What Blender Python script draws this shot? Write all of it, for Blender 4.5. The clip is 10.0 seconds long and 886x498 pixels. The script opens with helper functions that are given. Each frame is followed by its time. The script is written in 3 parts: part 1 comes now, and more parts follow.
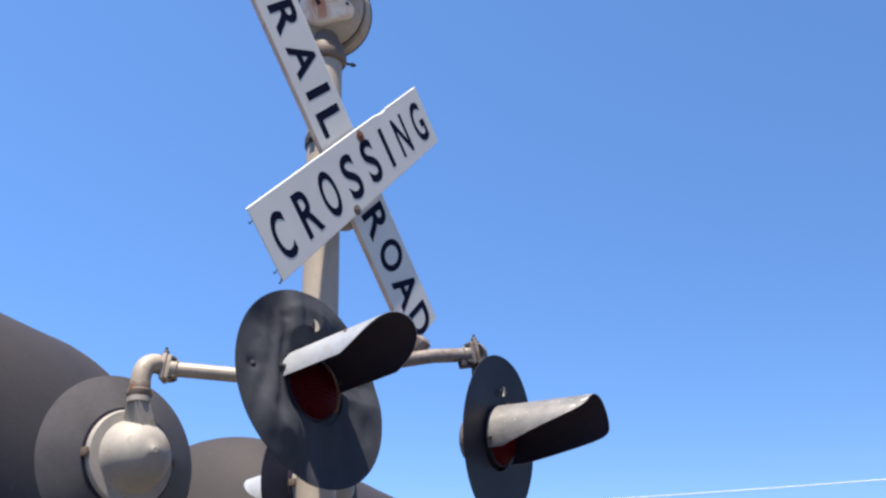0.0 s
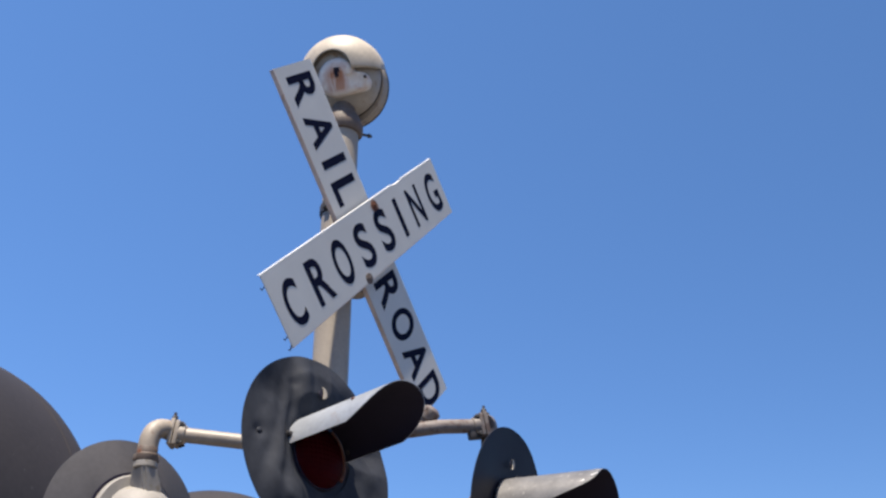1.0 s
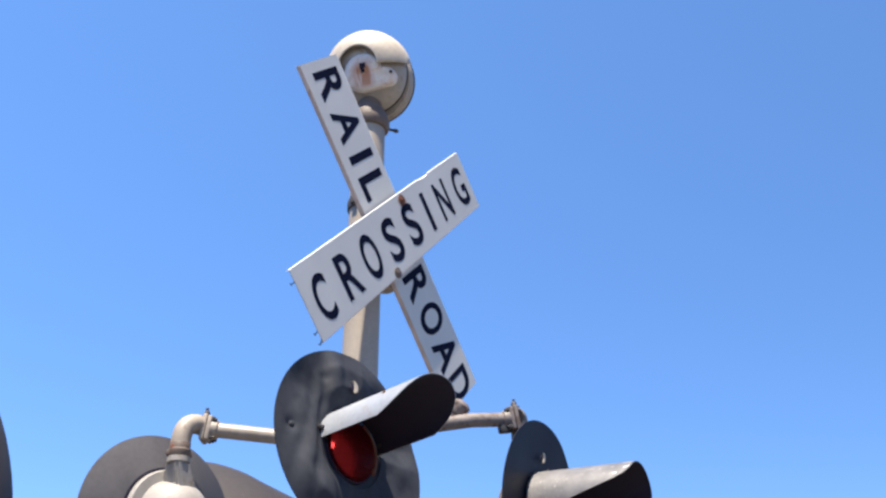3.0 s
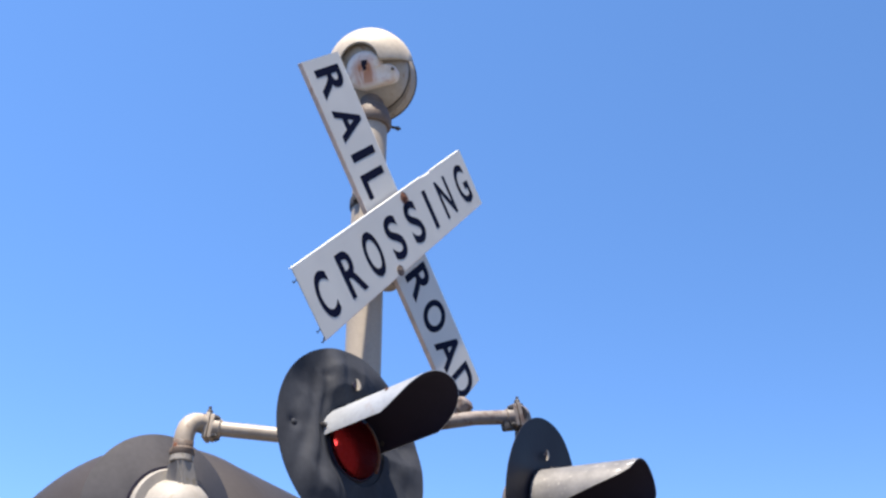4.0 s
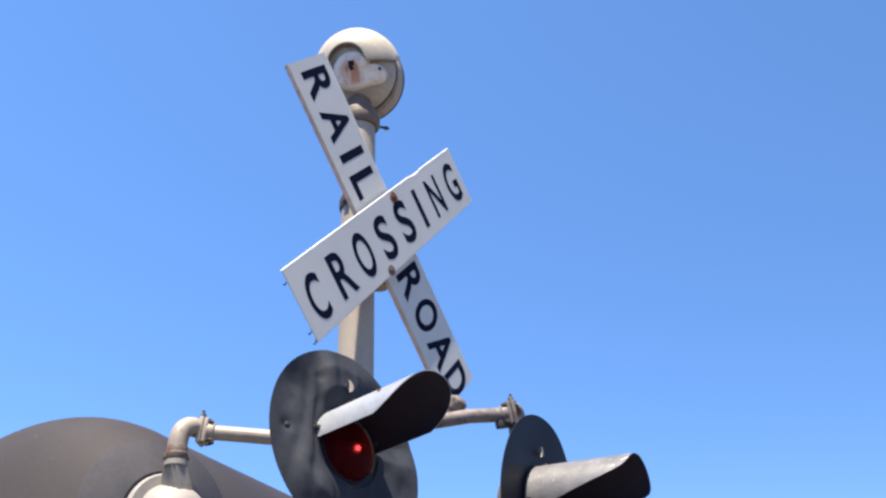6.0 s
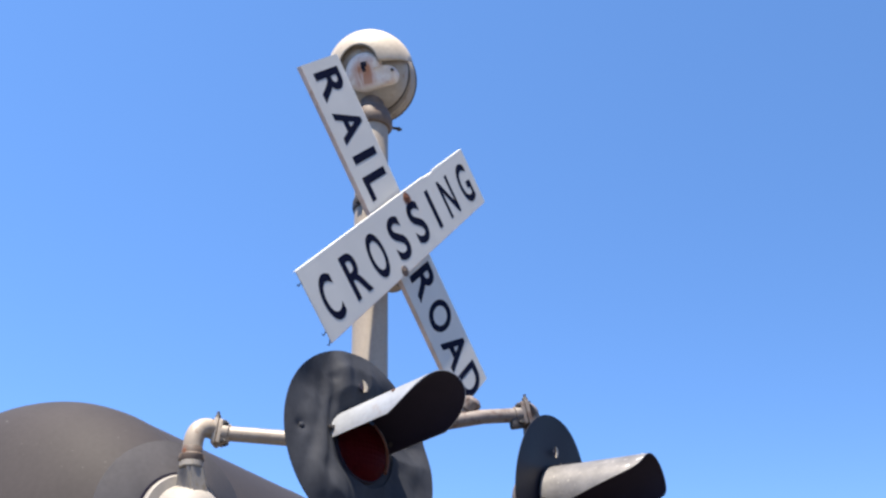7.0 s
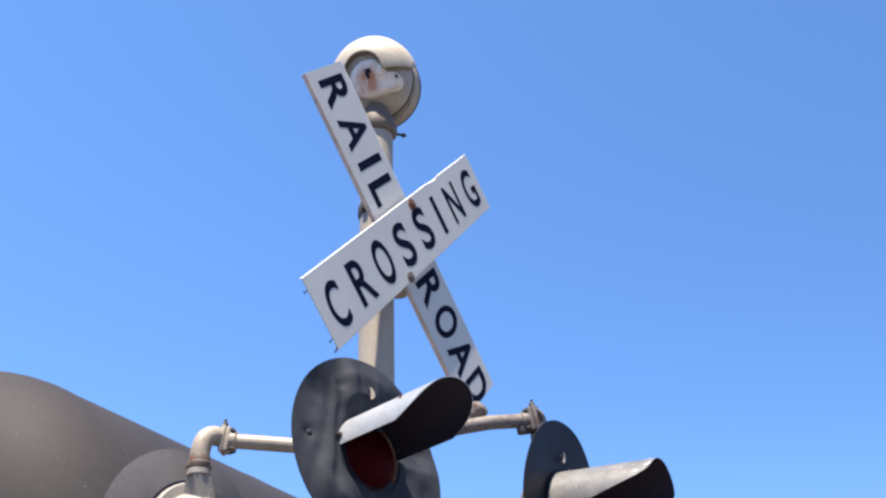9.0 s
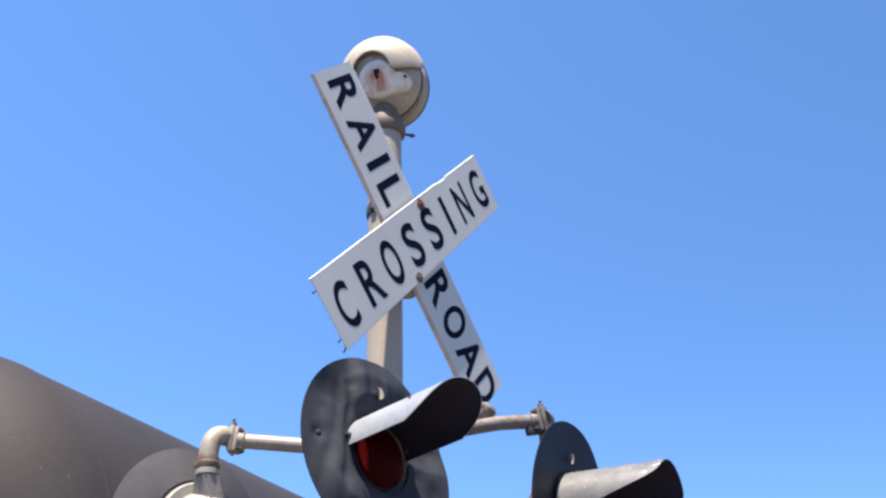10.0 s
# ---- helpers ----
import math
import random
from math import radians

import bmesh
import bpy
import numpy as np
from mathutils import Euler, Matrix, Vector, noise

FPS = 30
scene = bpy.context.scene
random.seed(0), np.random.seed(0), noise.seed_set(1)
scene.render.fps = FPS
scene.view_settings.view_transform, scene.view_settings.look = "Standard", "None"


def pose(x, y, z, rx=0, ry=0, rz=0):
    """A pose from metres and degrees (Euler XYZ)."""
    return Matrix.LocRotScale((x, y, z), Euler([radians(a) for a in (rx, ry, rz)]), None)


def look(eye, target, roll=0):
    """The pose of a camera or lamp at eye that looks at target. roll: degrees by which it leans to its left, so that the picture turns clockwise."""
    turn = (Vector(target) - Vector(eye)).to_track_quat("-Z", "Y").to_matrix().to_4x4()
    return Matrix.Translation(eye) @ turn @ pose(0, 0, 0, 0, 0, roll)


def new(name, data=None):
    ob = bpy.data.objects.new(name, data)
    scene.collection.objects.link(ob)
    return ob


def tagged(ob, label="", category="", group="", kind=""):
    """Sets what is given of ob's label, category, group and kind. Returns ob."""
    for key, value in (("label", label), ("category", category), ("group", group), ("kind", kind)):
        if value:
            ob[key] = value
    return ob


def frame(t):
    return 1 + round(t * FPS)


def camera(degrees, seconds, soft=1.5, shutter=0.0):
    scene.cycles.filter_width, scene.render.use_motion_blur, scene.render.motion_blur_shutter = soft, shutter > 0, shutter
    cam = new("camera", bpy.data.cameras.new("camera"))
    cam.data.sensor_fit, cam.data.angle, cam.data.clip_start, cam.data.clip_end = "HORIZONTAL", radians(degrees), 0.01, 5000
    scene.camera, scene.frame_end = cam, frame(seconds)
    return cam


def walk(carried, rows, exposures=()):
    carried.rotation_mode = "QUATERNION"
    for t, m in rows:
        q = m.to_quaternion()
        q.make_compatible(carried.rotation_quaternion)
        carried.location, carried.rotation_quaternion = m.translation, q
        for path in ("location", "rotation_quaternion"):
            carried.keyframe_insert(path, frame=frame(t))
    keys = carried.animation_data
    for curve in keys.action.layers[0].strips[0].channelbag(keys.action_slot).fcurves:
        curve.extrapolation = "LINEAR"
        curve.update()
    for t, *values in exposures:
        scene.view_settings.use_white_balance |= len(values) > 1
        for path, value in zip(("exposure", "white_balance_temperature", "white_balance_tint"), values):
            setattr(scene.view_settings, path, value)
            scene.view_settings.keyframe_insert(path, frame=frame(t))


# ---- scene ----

# ---------------------------------------------------------------- camera
cam = camera(50.5, 10.0, soft=2.5)
CAM_ROWS = [
    (0.0, pose(-2.226, -1.775, 1.642, 113.34, 1.73, -58.63)),
    (0.1, pose(-2.222, -1.783, 1.646, 114.05, 1.55, -58.72)),
    (0.2, pose(-2.223, -1.792, 1.645, 115.05, 1.48, -58.78)),
    (0.3, pose(-2.223, -1.797, 1.645, 115.90, 1.36, -58.59)),
    (0.4, pose(-2.228, -1.805, 1.643, 116.84, 1.29, -58.57)),
    (0.5, pose(-2.230, -1.812, 1.640, 117.07, 1.11, -58.58)),
    (1.0, pose(-2.225, -1.796, 1.634, 117.65, 0.39, -58.09)),
    (1.5, pose(-2.222, -1.782, 1.631, 117.04, 0.20, -57.70)),
    (2.0, pose(-2.221, -1.782, 1.631, 117.41, 0.12, -57.43)),
    (2.5, pose(-2.227, -1.784, 1.629, 117.49, 0.12, -56.79)),
    (4.0, pose(-2.216, -1.780, 1.626, 117.40, 0.38, -56.16)),
    (4.5, pose(-2.214, -1.775, 1.626, 117.22, 0.48, -56.01)),
    (5.0, pose(-2.210, -1.788, 1.632, 116.96, 0.77, -56.08)),
    (6.5, pose(-2.217, -1.789, 1.629, 117.38, 1.90, -55.77)),
    (7.0, pose(-2.213, -1.785, 1.627, 117.37, 1.50, -55.19)),
    (7.5, pose(-2.216, -1.780, 1.632, 117.26, 1.50, -55.19)),
    (8.0, pose(-2.219, -1.782, 1.633, 117.37, 1.61, -55.18)),
    (8.5, pose(-2.216, -1.781, 1.628, 117.53, 1.59, -55.02)),
    (9.0, pose(-2.216, -1.783, 1.629, 117.70, 1.77, -54.73)),
    (9.5, pose(-2.213, -1.786, 1.631, 117.71, 1.63, -54.43)),
    (10.0, pose(-2.218, -1.776, 1.630, 117.74, 1.50, -54.43)),
]
EXPOSURES = [(0.0, 1.13), (0.3, 0.94), (0.5, 0.85), (1.0, 0.77), (1.3, 0.85), (1.6, 1.11), (1.9, 1.25), (10.0, 1.26)]
walk(cam, CAM_ROWS, EXPOSURES)

# ---------------------------------------------------------------- light
SUN_FROM = Vector((-0.37, -0.08, 1.0)).normalized()
world = bpy.data.worlds.new("clear_sky")
scene.world = world
world.use_nodes = True
wn, wl = world.node_tree.nodes, world.node_tree.links
wn.clear()
sky = wn.new("ShaderNodeTexSky")
sky.sky_type = "NISHITA"
sky.sun_disc = False
sky.sun_elevation = math.asin(SUN_FROM.z)
sky.sun_rotation = math.atan2(SUN_FROM.x, SUN_FROM.y)
sky.altitude, sky.air_density, sky.dust_density, sky.ozone_density = 1500.0, 1.0, 0.7, 1.8
wbg = wn.new("ShaderNodeBackground")
wbg.inputs["Strength"].default_value = 0.115
wout = wn.new("ShaderNodeOutputWorld")
deep = wn.new("ShaderNodeHueSaturation")
deep.inputs["Saturation"].default_value, deep.inputs["Value"].default_value = 1.25, 1.0
wl.new(sky.outputs[0], deep.inputs["Color"])
tint = wn.new("ShaderNodeMix")
tint.data_type, tint.blend_type = "RGBA", "MULTIPLY"
tint.inputs[0].default_value, tint.inputs[7].default_value = 1.0, (1.02, 1.0, 1.12, 1)
wl.new(deep.outputs[0], tint.inputs[6])
even = wn.new("ShaderNodeMix")
even.data_type = "RGBA"
even.inputs[0].default_value, even.inputs[7].default_value = 0.5, (0.745, 1.50, 3.22, 1)
wl.new(tint.outputs[2], even.inputs[6])
# sky brightness scaled by hand: stronger towards one side, weaker towards the other
where = wn.new("ShaderNodeTexCoord")
lean = wn.new("ShaderNodeVectorMath")
lean.operation = "DOT_PRODUCT"
lean.inputs[1].default_value = (-0.53, 0.85, 0.0)
wl.new(where.outputs["Generated"], lean.inputs[0])
side_gain = wn.new("ShaderNodeMath")
side_gain.operation = "MULTIPLY_ADD"
side_gain.inputs[1].default_value, side_gain.inputs[2].default_value = 0.26, 1.0
wl.new(lean.outputs["Value"], side_gain.inputs[0])
side = wn.new("ShaderNodeVectorMath")
side.operation = "SCALE"
wl.new(even.outputs[2], side.inputs[0])
wl.new(side_gain.outputs[0], side.inputs["Scale"])
wl.new(side.outputs[0], wbg.inputs[0])
wl.new(wbg.outputs[0], wout.inputs[0])

sun = new("sun", bpy.data.lights.new("sun", "SUN"))
sun.data.energy, sun.data.angle, sun.data.color = 5.0, radians(0.53), (1.0, 0.90, 0.76)
sun.matrix_world = look(SUN_FROM * 40, (0, 0, 0))


# ---------------------------------------------------------------- materials
def paint(name, colour, rough=0.5, metal=0.0, spots=None, spot_at=0.62, grain=90.0, stain=7.0, vary=0.25, bump=0.15, coat=0.0, streak=1.0, spec=0.5, spot_soft=0.07, specks=None):
    """Painted or bare surface: fine grain, broad stains, and optional wear spots of another colour."""
    m = bpy.data.materials.new(name)
    m.use_nodes = True
    n, l = m.node_tree.nodes, m.node_tree.links
    b = n["Principled BSDF"]
    tex = n.new("ShaderNodeTexCoord")
    mp = n.new("ShaderNodeMapping")
    mp.inputs["Scale"].default_value = (1, 1, streak)
    l.new(tex.outputs["Object"], mp.inputs[0])
    fine = n.new("ShaderNodeTexNoise")
    fine.inputs["Scale"].default_value, fine.inputs["Detail"].default_value = grain, 6
    broad = n.new("ShaderNodeTexNoise")
    broad.inputs["Scale"].default_value, broad.inputs["Detail"].default_value = stain, 5
    l.new(tex.outputs["Object"], fine.inputs["Vector"])
    l.new(mp.outputs[0], broad.inputs["Vector"])
    add = n.new("ShaderNodeMath")
    add.operation = "MULTIPLY_ADD"
    l.new(fine.outputs["Fac"], add.inputs[0])
    add.inputs[1].default_value = 0.35
    l.new(broad.outputs["Fac"], add.inputs[2])
    ramp = n.new("ShaderNodeValToRGB")
    ramp.color_ramp.elements[0].position, ramp.color_ramp.elements[1].position = 0.45, 0.9
    ramp.color_ramp.elements[0].color = (*[c * (1 - vary) for c in colour], 1)
    ramp.color_ramp.elements[1].color = (*[min(1, c * (1 + vary * 0.6)) for c in colour], 1)
    l.new(add.outputs[0], ramp.inputs[0])
    out = ramp.outputs[0]
    if spots:
        wear = n.new("ShaderNodeTexNoise")
        wear.inputs["Scale"].default_value, wear.inputs["Detail"].default_value = stain * 2.3, 8
        wear.inputs["Roughness"].default_value = 0.65
        l.new(mp.outputs[0], wear.inputs["Vector"])
        wr = n.new("ShaderNodeValToRGB")
        wr.color_ramp.elements[0].position, wr.color_ramp.elements[1].position = spot_at, spot_at + spot_soft
        l.new(wear.outputs["Fac"], wr.inputs[0])
        mix = n.new("ShaderNodeMix")
        mix.data_type = "RGBA"
        l.new(wr.outputs[0], mix.inputs[0])
        l.new(out, mix.inputs[6])
        mix.inputs[7].default_value = (*spots, 1)
        out = mix.outputs[2]
    if specks:
        dots = n.new("ShaderNodeTexNoise")
        dots.inputs["Scale"].default_value, dots.inputs["Detail"].default_value = 34.0, 2
        l.new(tex.outputs["Object"], dots.inputs["Vector"])
        dr = n.new("ShaderNodeValToRGB")
        dr.color_ramp.elements[0].position, dr.color_ramp.elements[1].position = 0.745, 0.80
        l.new(dots.outputs["Fac"], dr.inputs[0])
        dm = n.new("ShaderNodeMix")
        dm.data_type = "RGBA"
        l.new(dr.outputs[0], dm.inputs[0])
        l.new(out, dm.inputs[6])
        dm.inputs[7].default_value = (*specks, 1)
        out = dm.outputs[2]
    l.new(out, b.inputs["Base Color"])
    b.inputs["Metallic"].default_value = metal
    rr = n.new("ShaderNodeMapRange")
    rr.inputs["To Min"].default_value, rr.inputs["To Max"].default_value = max(0.05, rough - 0.12), min(1, rough + 0.12)
    l.new(broad.outputs["Fac"], rr.inputs[0])
    l.new(rr.outputs[0], b.inputs["Roughness"])
    b.inputs["Coat Weight"].default_value = coat
    b.inputs["Specular IOR Level"].default_value = spec
    bp = n.new("ShaderNodeBump")
    bp.inputs["Strength"].default_value, bp.inputs["Distance"].default_value = bump, 0.002
    l.new(add.outputs[0], bp.inputs["Height"])
    l.new(bp.outputs[0], b.inputs["Normal"])
    return m


RUST = (0.16, 0.055, 0.025)
M_pole = paint("aged_cream_paint", (0.353, 0.303, 0.245), 0.5, spots=(0.232, 0.189, 0.150), spot_at=0.6, stain=6, streak=0.35)
M_pipe = paint("weathered_pipe_paint", (0.353, 0.297, 0.237), 0.5, spots=(0.172, 0.099, 0.065), spot_at=0.60, stain=11)
M_cast = paint("cast_aluminium_paint", (0.288, 0.267, 0.241), 0.6, spots=(0.241, 0.202, 0.146), spot_at=0.58, stain=8)
M_hood = paint("cream_bell_paint", (0.521, 0.445, 0.344), 0.5, spots=(0.361, 0.286, 0.210), spot_at=0.62, stain=9)
M_gong = paint("grey_bell_metal", (0.36, 0.322, 0.272), 0.5, spots=(0.27, 0.19, 0.13), spot_at=0.6, stain=8)
M_sheet = paint("white_reflective_sheeting", (0.575, 0.560, 0.520), 0.55, grain=260, stain=5, vary=0.07, bump=0.05, spots=(0.586, 0.552, 0.504), spot_at=0.60)
M_flange = paint("tan_spotted_sign_edge", (0.66, 0.55, 0.49), 0.55, spots=(0.50, 0.36, 0.29), spot_at=0.60, stain=10)
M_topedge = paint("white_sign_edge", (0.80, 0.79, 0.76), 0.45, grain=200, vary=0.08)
M_letter = paint("navy_letter_film", (0.005, 0.006, 0.022), 0.65, spec=0.06, grain=200, vary=0.3, bump=0.03)
M_disc = paint("black_enamel_disc", (0.040, 0.043, 0.052), 0.6, spec=0.05, grain=60, stain=6, vary=0.35, bump=0.08, spots=(0.052, 0.055, 0.063), spot_at=0.50, spot_soft=0.32, streak=0.45)
M_darkdisc = paint("dark_blue_black_disc", (0.015, 0.016, 0.026), 0.5, spec=0.17, grain=60, stain=6, vary=0.35, bump=0.08)
M_backdisc = paint("weathered_black_disc", (0.072, 0.068, 0.072), 0.52, spec=0.3, grain=70, stain=5, vary=0.3, bump=0.06)
M_visor = paint("worn_silver_visor", (0.352, 0.370, 0.396), 0.42, metal=0.15, spots=(0.299, 0.255, 0.220), spot_at=0.60, spot_soft=0.12, stain=9)
M_visor_b = paint("scratched_grey_visor", (0.168, 0.162, 0.160), 0.5, metal=0.15, spots=(0.281, 0.265, 0.250), spot_at=0.60, stain=22)
M_black = paint("matt_black_inside", (0.018, 0.015, 0.030), 0.7, spec=0.25, grain=120)
M_rust = paint("rusted_steel", RUST, 0.8, grain=140, stain=30, vary=0.5, bump=0.5)
M_stain = paint("rust_bled_paint", (0.40, 0.29, 0.23), 0.7, spots=(0.26, 0.13, 0.08), spot_at=0.50, spot_soft=0.2, stain=30)
# brown of weathered castings; on the bell collar it also stands for shade
M_browncast = paint("weathered_and_shaded_brown", (0.135, 0.10, 0.078), 0.6, spots=(0.16, 0.10, 0.07), spot_at=0.55, stain=14)
M_rustpipe = paint("rust_stained_pipe", (0.196, 0.166, 0.149), 0.55, spots=(0.111, 0.075, 0.060), spot_at=0.52, stain=13)
M_dark = paint("dark_iron", (0.05, 0.045, 0.045), 0.6, grain=120)
M_tank = paint("dull_black_tank_paint", (0.052, 0.046, 0.046), 0.62, spec=0.10, specks=(0.146, 0.142, 0.138), grain=30, stain=0.8, vary=0.25, bump=0.1, spots=(0.057, 0.049, 0.046), spot_at=0.66)
M_steel = paint("dusty_black_steel", (0.04, 0.036, 0.034), 0.65, grain=40, stain=3)
M_ground = paint("dry_gravel_ground", (0.092, 0.081, 0.071), 0.9, grain=9, stain=0.35, vary=0.35, bump=0.6)
M_ballast = paint("grey_track_ballast", (0.14, 0.13, 0.12), 0.9, grain=14, stain=0.8, vary=0.4, bump=1.0)
M_rail = paint("worn_rail_steel", (0.22, 0.16, 0.13), 0.5, metal=0.6)
M_concrete = paint("grey_concrete", (0.36, 0.34, 0.31), 0.85, grain=60)
M_wood = paint("weathered_pole_wood", (0.17, 0.12, 0.085), 0.85, grain=50, stain=4, streak=0.15)
M_cable = paint("bright_bare_cable", (0.62, 0.62, 0.62), 0.35, grain=60, vary=0.1)


def red_glass():
    m = bpy.data.materials.new("red_lens_glass")
    m.use_nodes = True
    n, l = m.node_tree.nodes, m.node_tree.links
    b = n["Principled BSDF"]
    b.inputs["Base Color"].default_value = (0.18, 0.004, 0.009, 1)
    b.inputs["Roughness"].default_value = 0.55
    b.inputs["Transmission Weight"].default_value = 0.80
    b.inputs["Coat Weight"].default_value, b.inputs["Coat Roughness"].default_value = 0.0, 0.35
    b.inputs["Specular IOR Level"].default_value = 0.2
    b.inputs["IOR"].default_value = 1.12
    tex = n.new("ShaderNodeTexCoord")
    waves = []
    for axis in ("X", "Z"):
        w = n.new("ShaderNodeTexWave")
        w.bands_direction = axis
        w.inputs["Scale"].default_value = 26
        l.new(tex.outputs["Object"], w.inputs["Vector"])
        waves.append(w)
    add = n.new("ShaderNodeMath")
    l.new(waves[0].outputs["Fac"], add.inputs[0])
    l.new(waves[1].outputs["Fac"], add.inputs[1])
    bp = n.new("ShaderNodeBump")
    bp.inputs["Strength"].default_value, bp.inputs["Distance"].default_value = 0.3, 0.003
    l.new(add.outputs[0], bp.inputs["Height"])
    l.new(bp.outputs[0], b.inputs["Normal"])
    return m


M_lens = red_glass()


def rusted_boss():
    """Off-white paint with rust that has run down from the hole; the boss's own x is across, y up."""
    m = paint("rusty_white_boss", (0.80, 0.74, 0.67), 0.55, spots=(0.62, 0.47, 0.39), spot_at=0.50, spot_soft=0.2, stain=16, vary=0.15)
    n, l = m.node_tree.nodes, m.node_tree.links
    b = n["Principled BSDF"]
    under = b.inputs["Base Color"].links[0].from_socket
    tex = n.new("ShaderNodeTexCoord")
    turn = n.new("ShaderNodeMapping")
    turn.inputs["Rotation"].default_value = (0, 0, radians(-20))
    l.new(tex.outputs["Object"], turn.inputs[0])
    axes = n.new("ShaderNodeSeparateXYZ")
    l.new(turn.outputs[0], axes.inputs[0])
    thin = n.new("ShaderNodeMapping")
    thin.inputs["Scale"].default_value = (75, 14, 1)
    l.new(turn.outputs[0], thin.inputs[0])
    runs = n.new("ShaderNodeTexNoise")
    runs.inputs["Scale"].default_value, runs.inputs["Detail"].default_value = 1.0, 4
    l.new(thin.outputs[0], runs.inputs["Vector"])

    def ramp(src, stops):
        r = n.new("ShaderNodeValToRGB")
        els = r.color_ramp.elements
        while len(els) < len(stops):
            els.new(0.5)
        for e, (p, v) in zip(els, stops):
            e.position, e.color = p, (v, v, v, 1)
        l.new(src, r.inputs[0])
        return r.outputs[0]

    def mad(src, k, c):
        q = n.new("ShaderNodeMath")
        q.operation = "MULTIPLY_ADD"
        l.new(src, q.inputs[0])
        q.inputs[1].default_value, q.inputs[2].default_value = k, c
        return q.outputs[0]

    across = ramp(mad(axes.outputs["X"], 8.0, 0.5), [(0.14, 0.0), (0.36, 1.0), (0.66, 1.0), (0.84, 0.0)])
    along = ramp(mad(axes.outputs["Y"], 8.0, 0.5), [(0.03, 0.0), (0.16, 0.8), (0.60, 1.0), (0.86, 0.15)])
    streaks = ramp(runs.outputs["Fac"], [(0.30, 0.0), (0.52, 1.0)])
    out = None
    for f in (across, along, streaks):
        if out is None:
            out = f
            continue
        q = n.new("ShaderNodeMath")
        q.operation = "MULTIPLY"
        l.new(out, q.inputs[0])
        l.new(f, q.inputs[1])
        out = q.outputs[0]
    mix = n.new("ShaderNodeMix")
    mix.data_type = "RGBA"
    l.new(out, mix.inputs[0])
    l.new(under, mix.inputs[6])
    mix.inputs[7].default_value = (0.46, 0.185, 0.085, 1)
    l.new(mix.outputs[2], b.inputs["Base Color"])
    return m


M_boss = rusted_boss()


def glow(name, colour, strength):
    m = bpy.data.materials.new(name)
    m.use_nodes = True
    b = m.node_tree.nodes["Principled BSDF"]
    b.inputs["Base Color"].default_value = (0.3, 0.3, 0.3, 1)
    b.inputs["Emission Color"].default_value = (*colour, 1)
    b.inputs["Emission Strength"].default_value = strength
    return m


M_lit = glow("lit_bulb_reflector", (1.0, 0.36, 0.24), 0.08)
M_bulb = glow("lit_bulb", (1.0, 0.45, 0.3), 4.0)


# ---------------------------------------------------------------- mesh helpers
def part(name, bm, material, parent=None, label="", smooth=40, m=None):
    """One bmesh as one mesh object under a thing or a part. material may be a list, for faces' material_index."""
    bmesh.ops.recalc_face_normals(bm, faces=bm.faces)
    me = bpy.data.meshes.new(name)
    bm.to_mesh(me)
    bm.free()
    for mt in material if isinstance(material, (list, tuple)) else (material,):
        me.materials.append(mt)
    me.polygons.foreach_set("use_smooth", [True] * len(me.polygons))
    me.set_sharp_from_angle(angle=radians(smooth))
    ob = new(name, me)
    if parent:
        ob.parent = parent
    if m is not None:
        ob.matrix_basis = m
    if label:
        ob["label"] = label
    return ob


def put(bm, m):
    bmesh.ops.transform(bm, matrix=m, verts=bm.verts)
    return bm


def lathe(profile, segs=40, m=None):
    """Turns (radius, height) pairs about z."""
    bm = bmesh.new()
    rings = []
    for r, z in profile:
        if r < 1e-6:
            rings.append([bm.verts.new((0, 0, z))])
        else:
            rings.append([bm.verts.new((r * math.cos(2 * math.pi * k / segs), r * math.sin(2 * math.pi * k / segs), z)) for k in range(segs)])
    for a, b in zip(rings, rings[1:]):
        for k in range(segs):
            j = (k + 1) % segs
            if len(a) == 1 and len(b) > 1:
                bm.faces.new((a[0], b[k], b[j]))
            elif len(b) == 1 and len(a) > 1:
                bm.faces.new((a[k], a[j], b[0]))
            elif len(a) > 1:
                bm.faces.new((a[k], a[j], b[j], b[k]))
    return put(bm, m) if m is not None else bm


def tube(points, r, segs=20, caps=True):
    """A round bar through the points; r may be one radius or one for each point."""
    pts = [Vector(p) for p in points]
    rs = r if isinstance(r, (list, tuple)) else [r] * len(pts)
    bm = bmesh.new()
    rings, side = [], None
    for i, p in enumerate(pts):
        d = (pts[min(i + 1, len(pts) - 1)] - pts[max(i - 1, 0)]).normalized()
        if side is None:
            side = d.orthogonal().normalized()
        side = (side - d * side.dot(d)).normalized()
        up = d.cross(side)
        rings.append([bm.verts.new(p + rs[i] * (math.cos(2 * math.pi * k / segs) * side + math.sin(2 * math.pi * k / segs) * up)) for k in range(segs)])
    for a, b in zip(rings, rings[1:]):
        for k in range(segs):
            j = (k + 1) % segs
            bm.faces.new((a[k], a[j], b[j], b[k]))
    if caps:
        bm.faces.new(rings[0][::-1])
        bm.faces.new(rings[-1])
    return bm


def arc(a, b, corner, n=10):
    """Points of a round bend from a to b about the corner."""
    a, b, c = Vector(a), Vector(b), Vector(corner)
    return [(1 - t) ** 2 * a + 2 * t * (1 - t) * c + t * t * b for t in [k / n for k in range(n + 1)]]


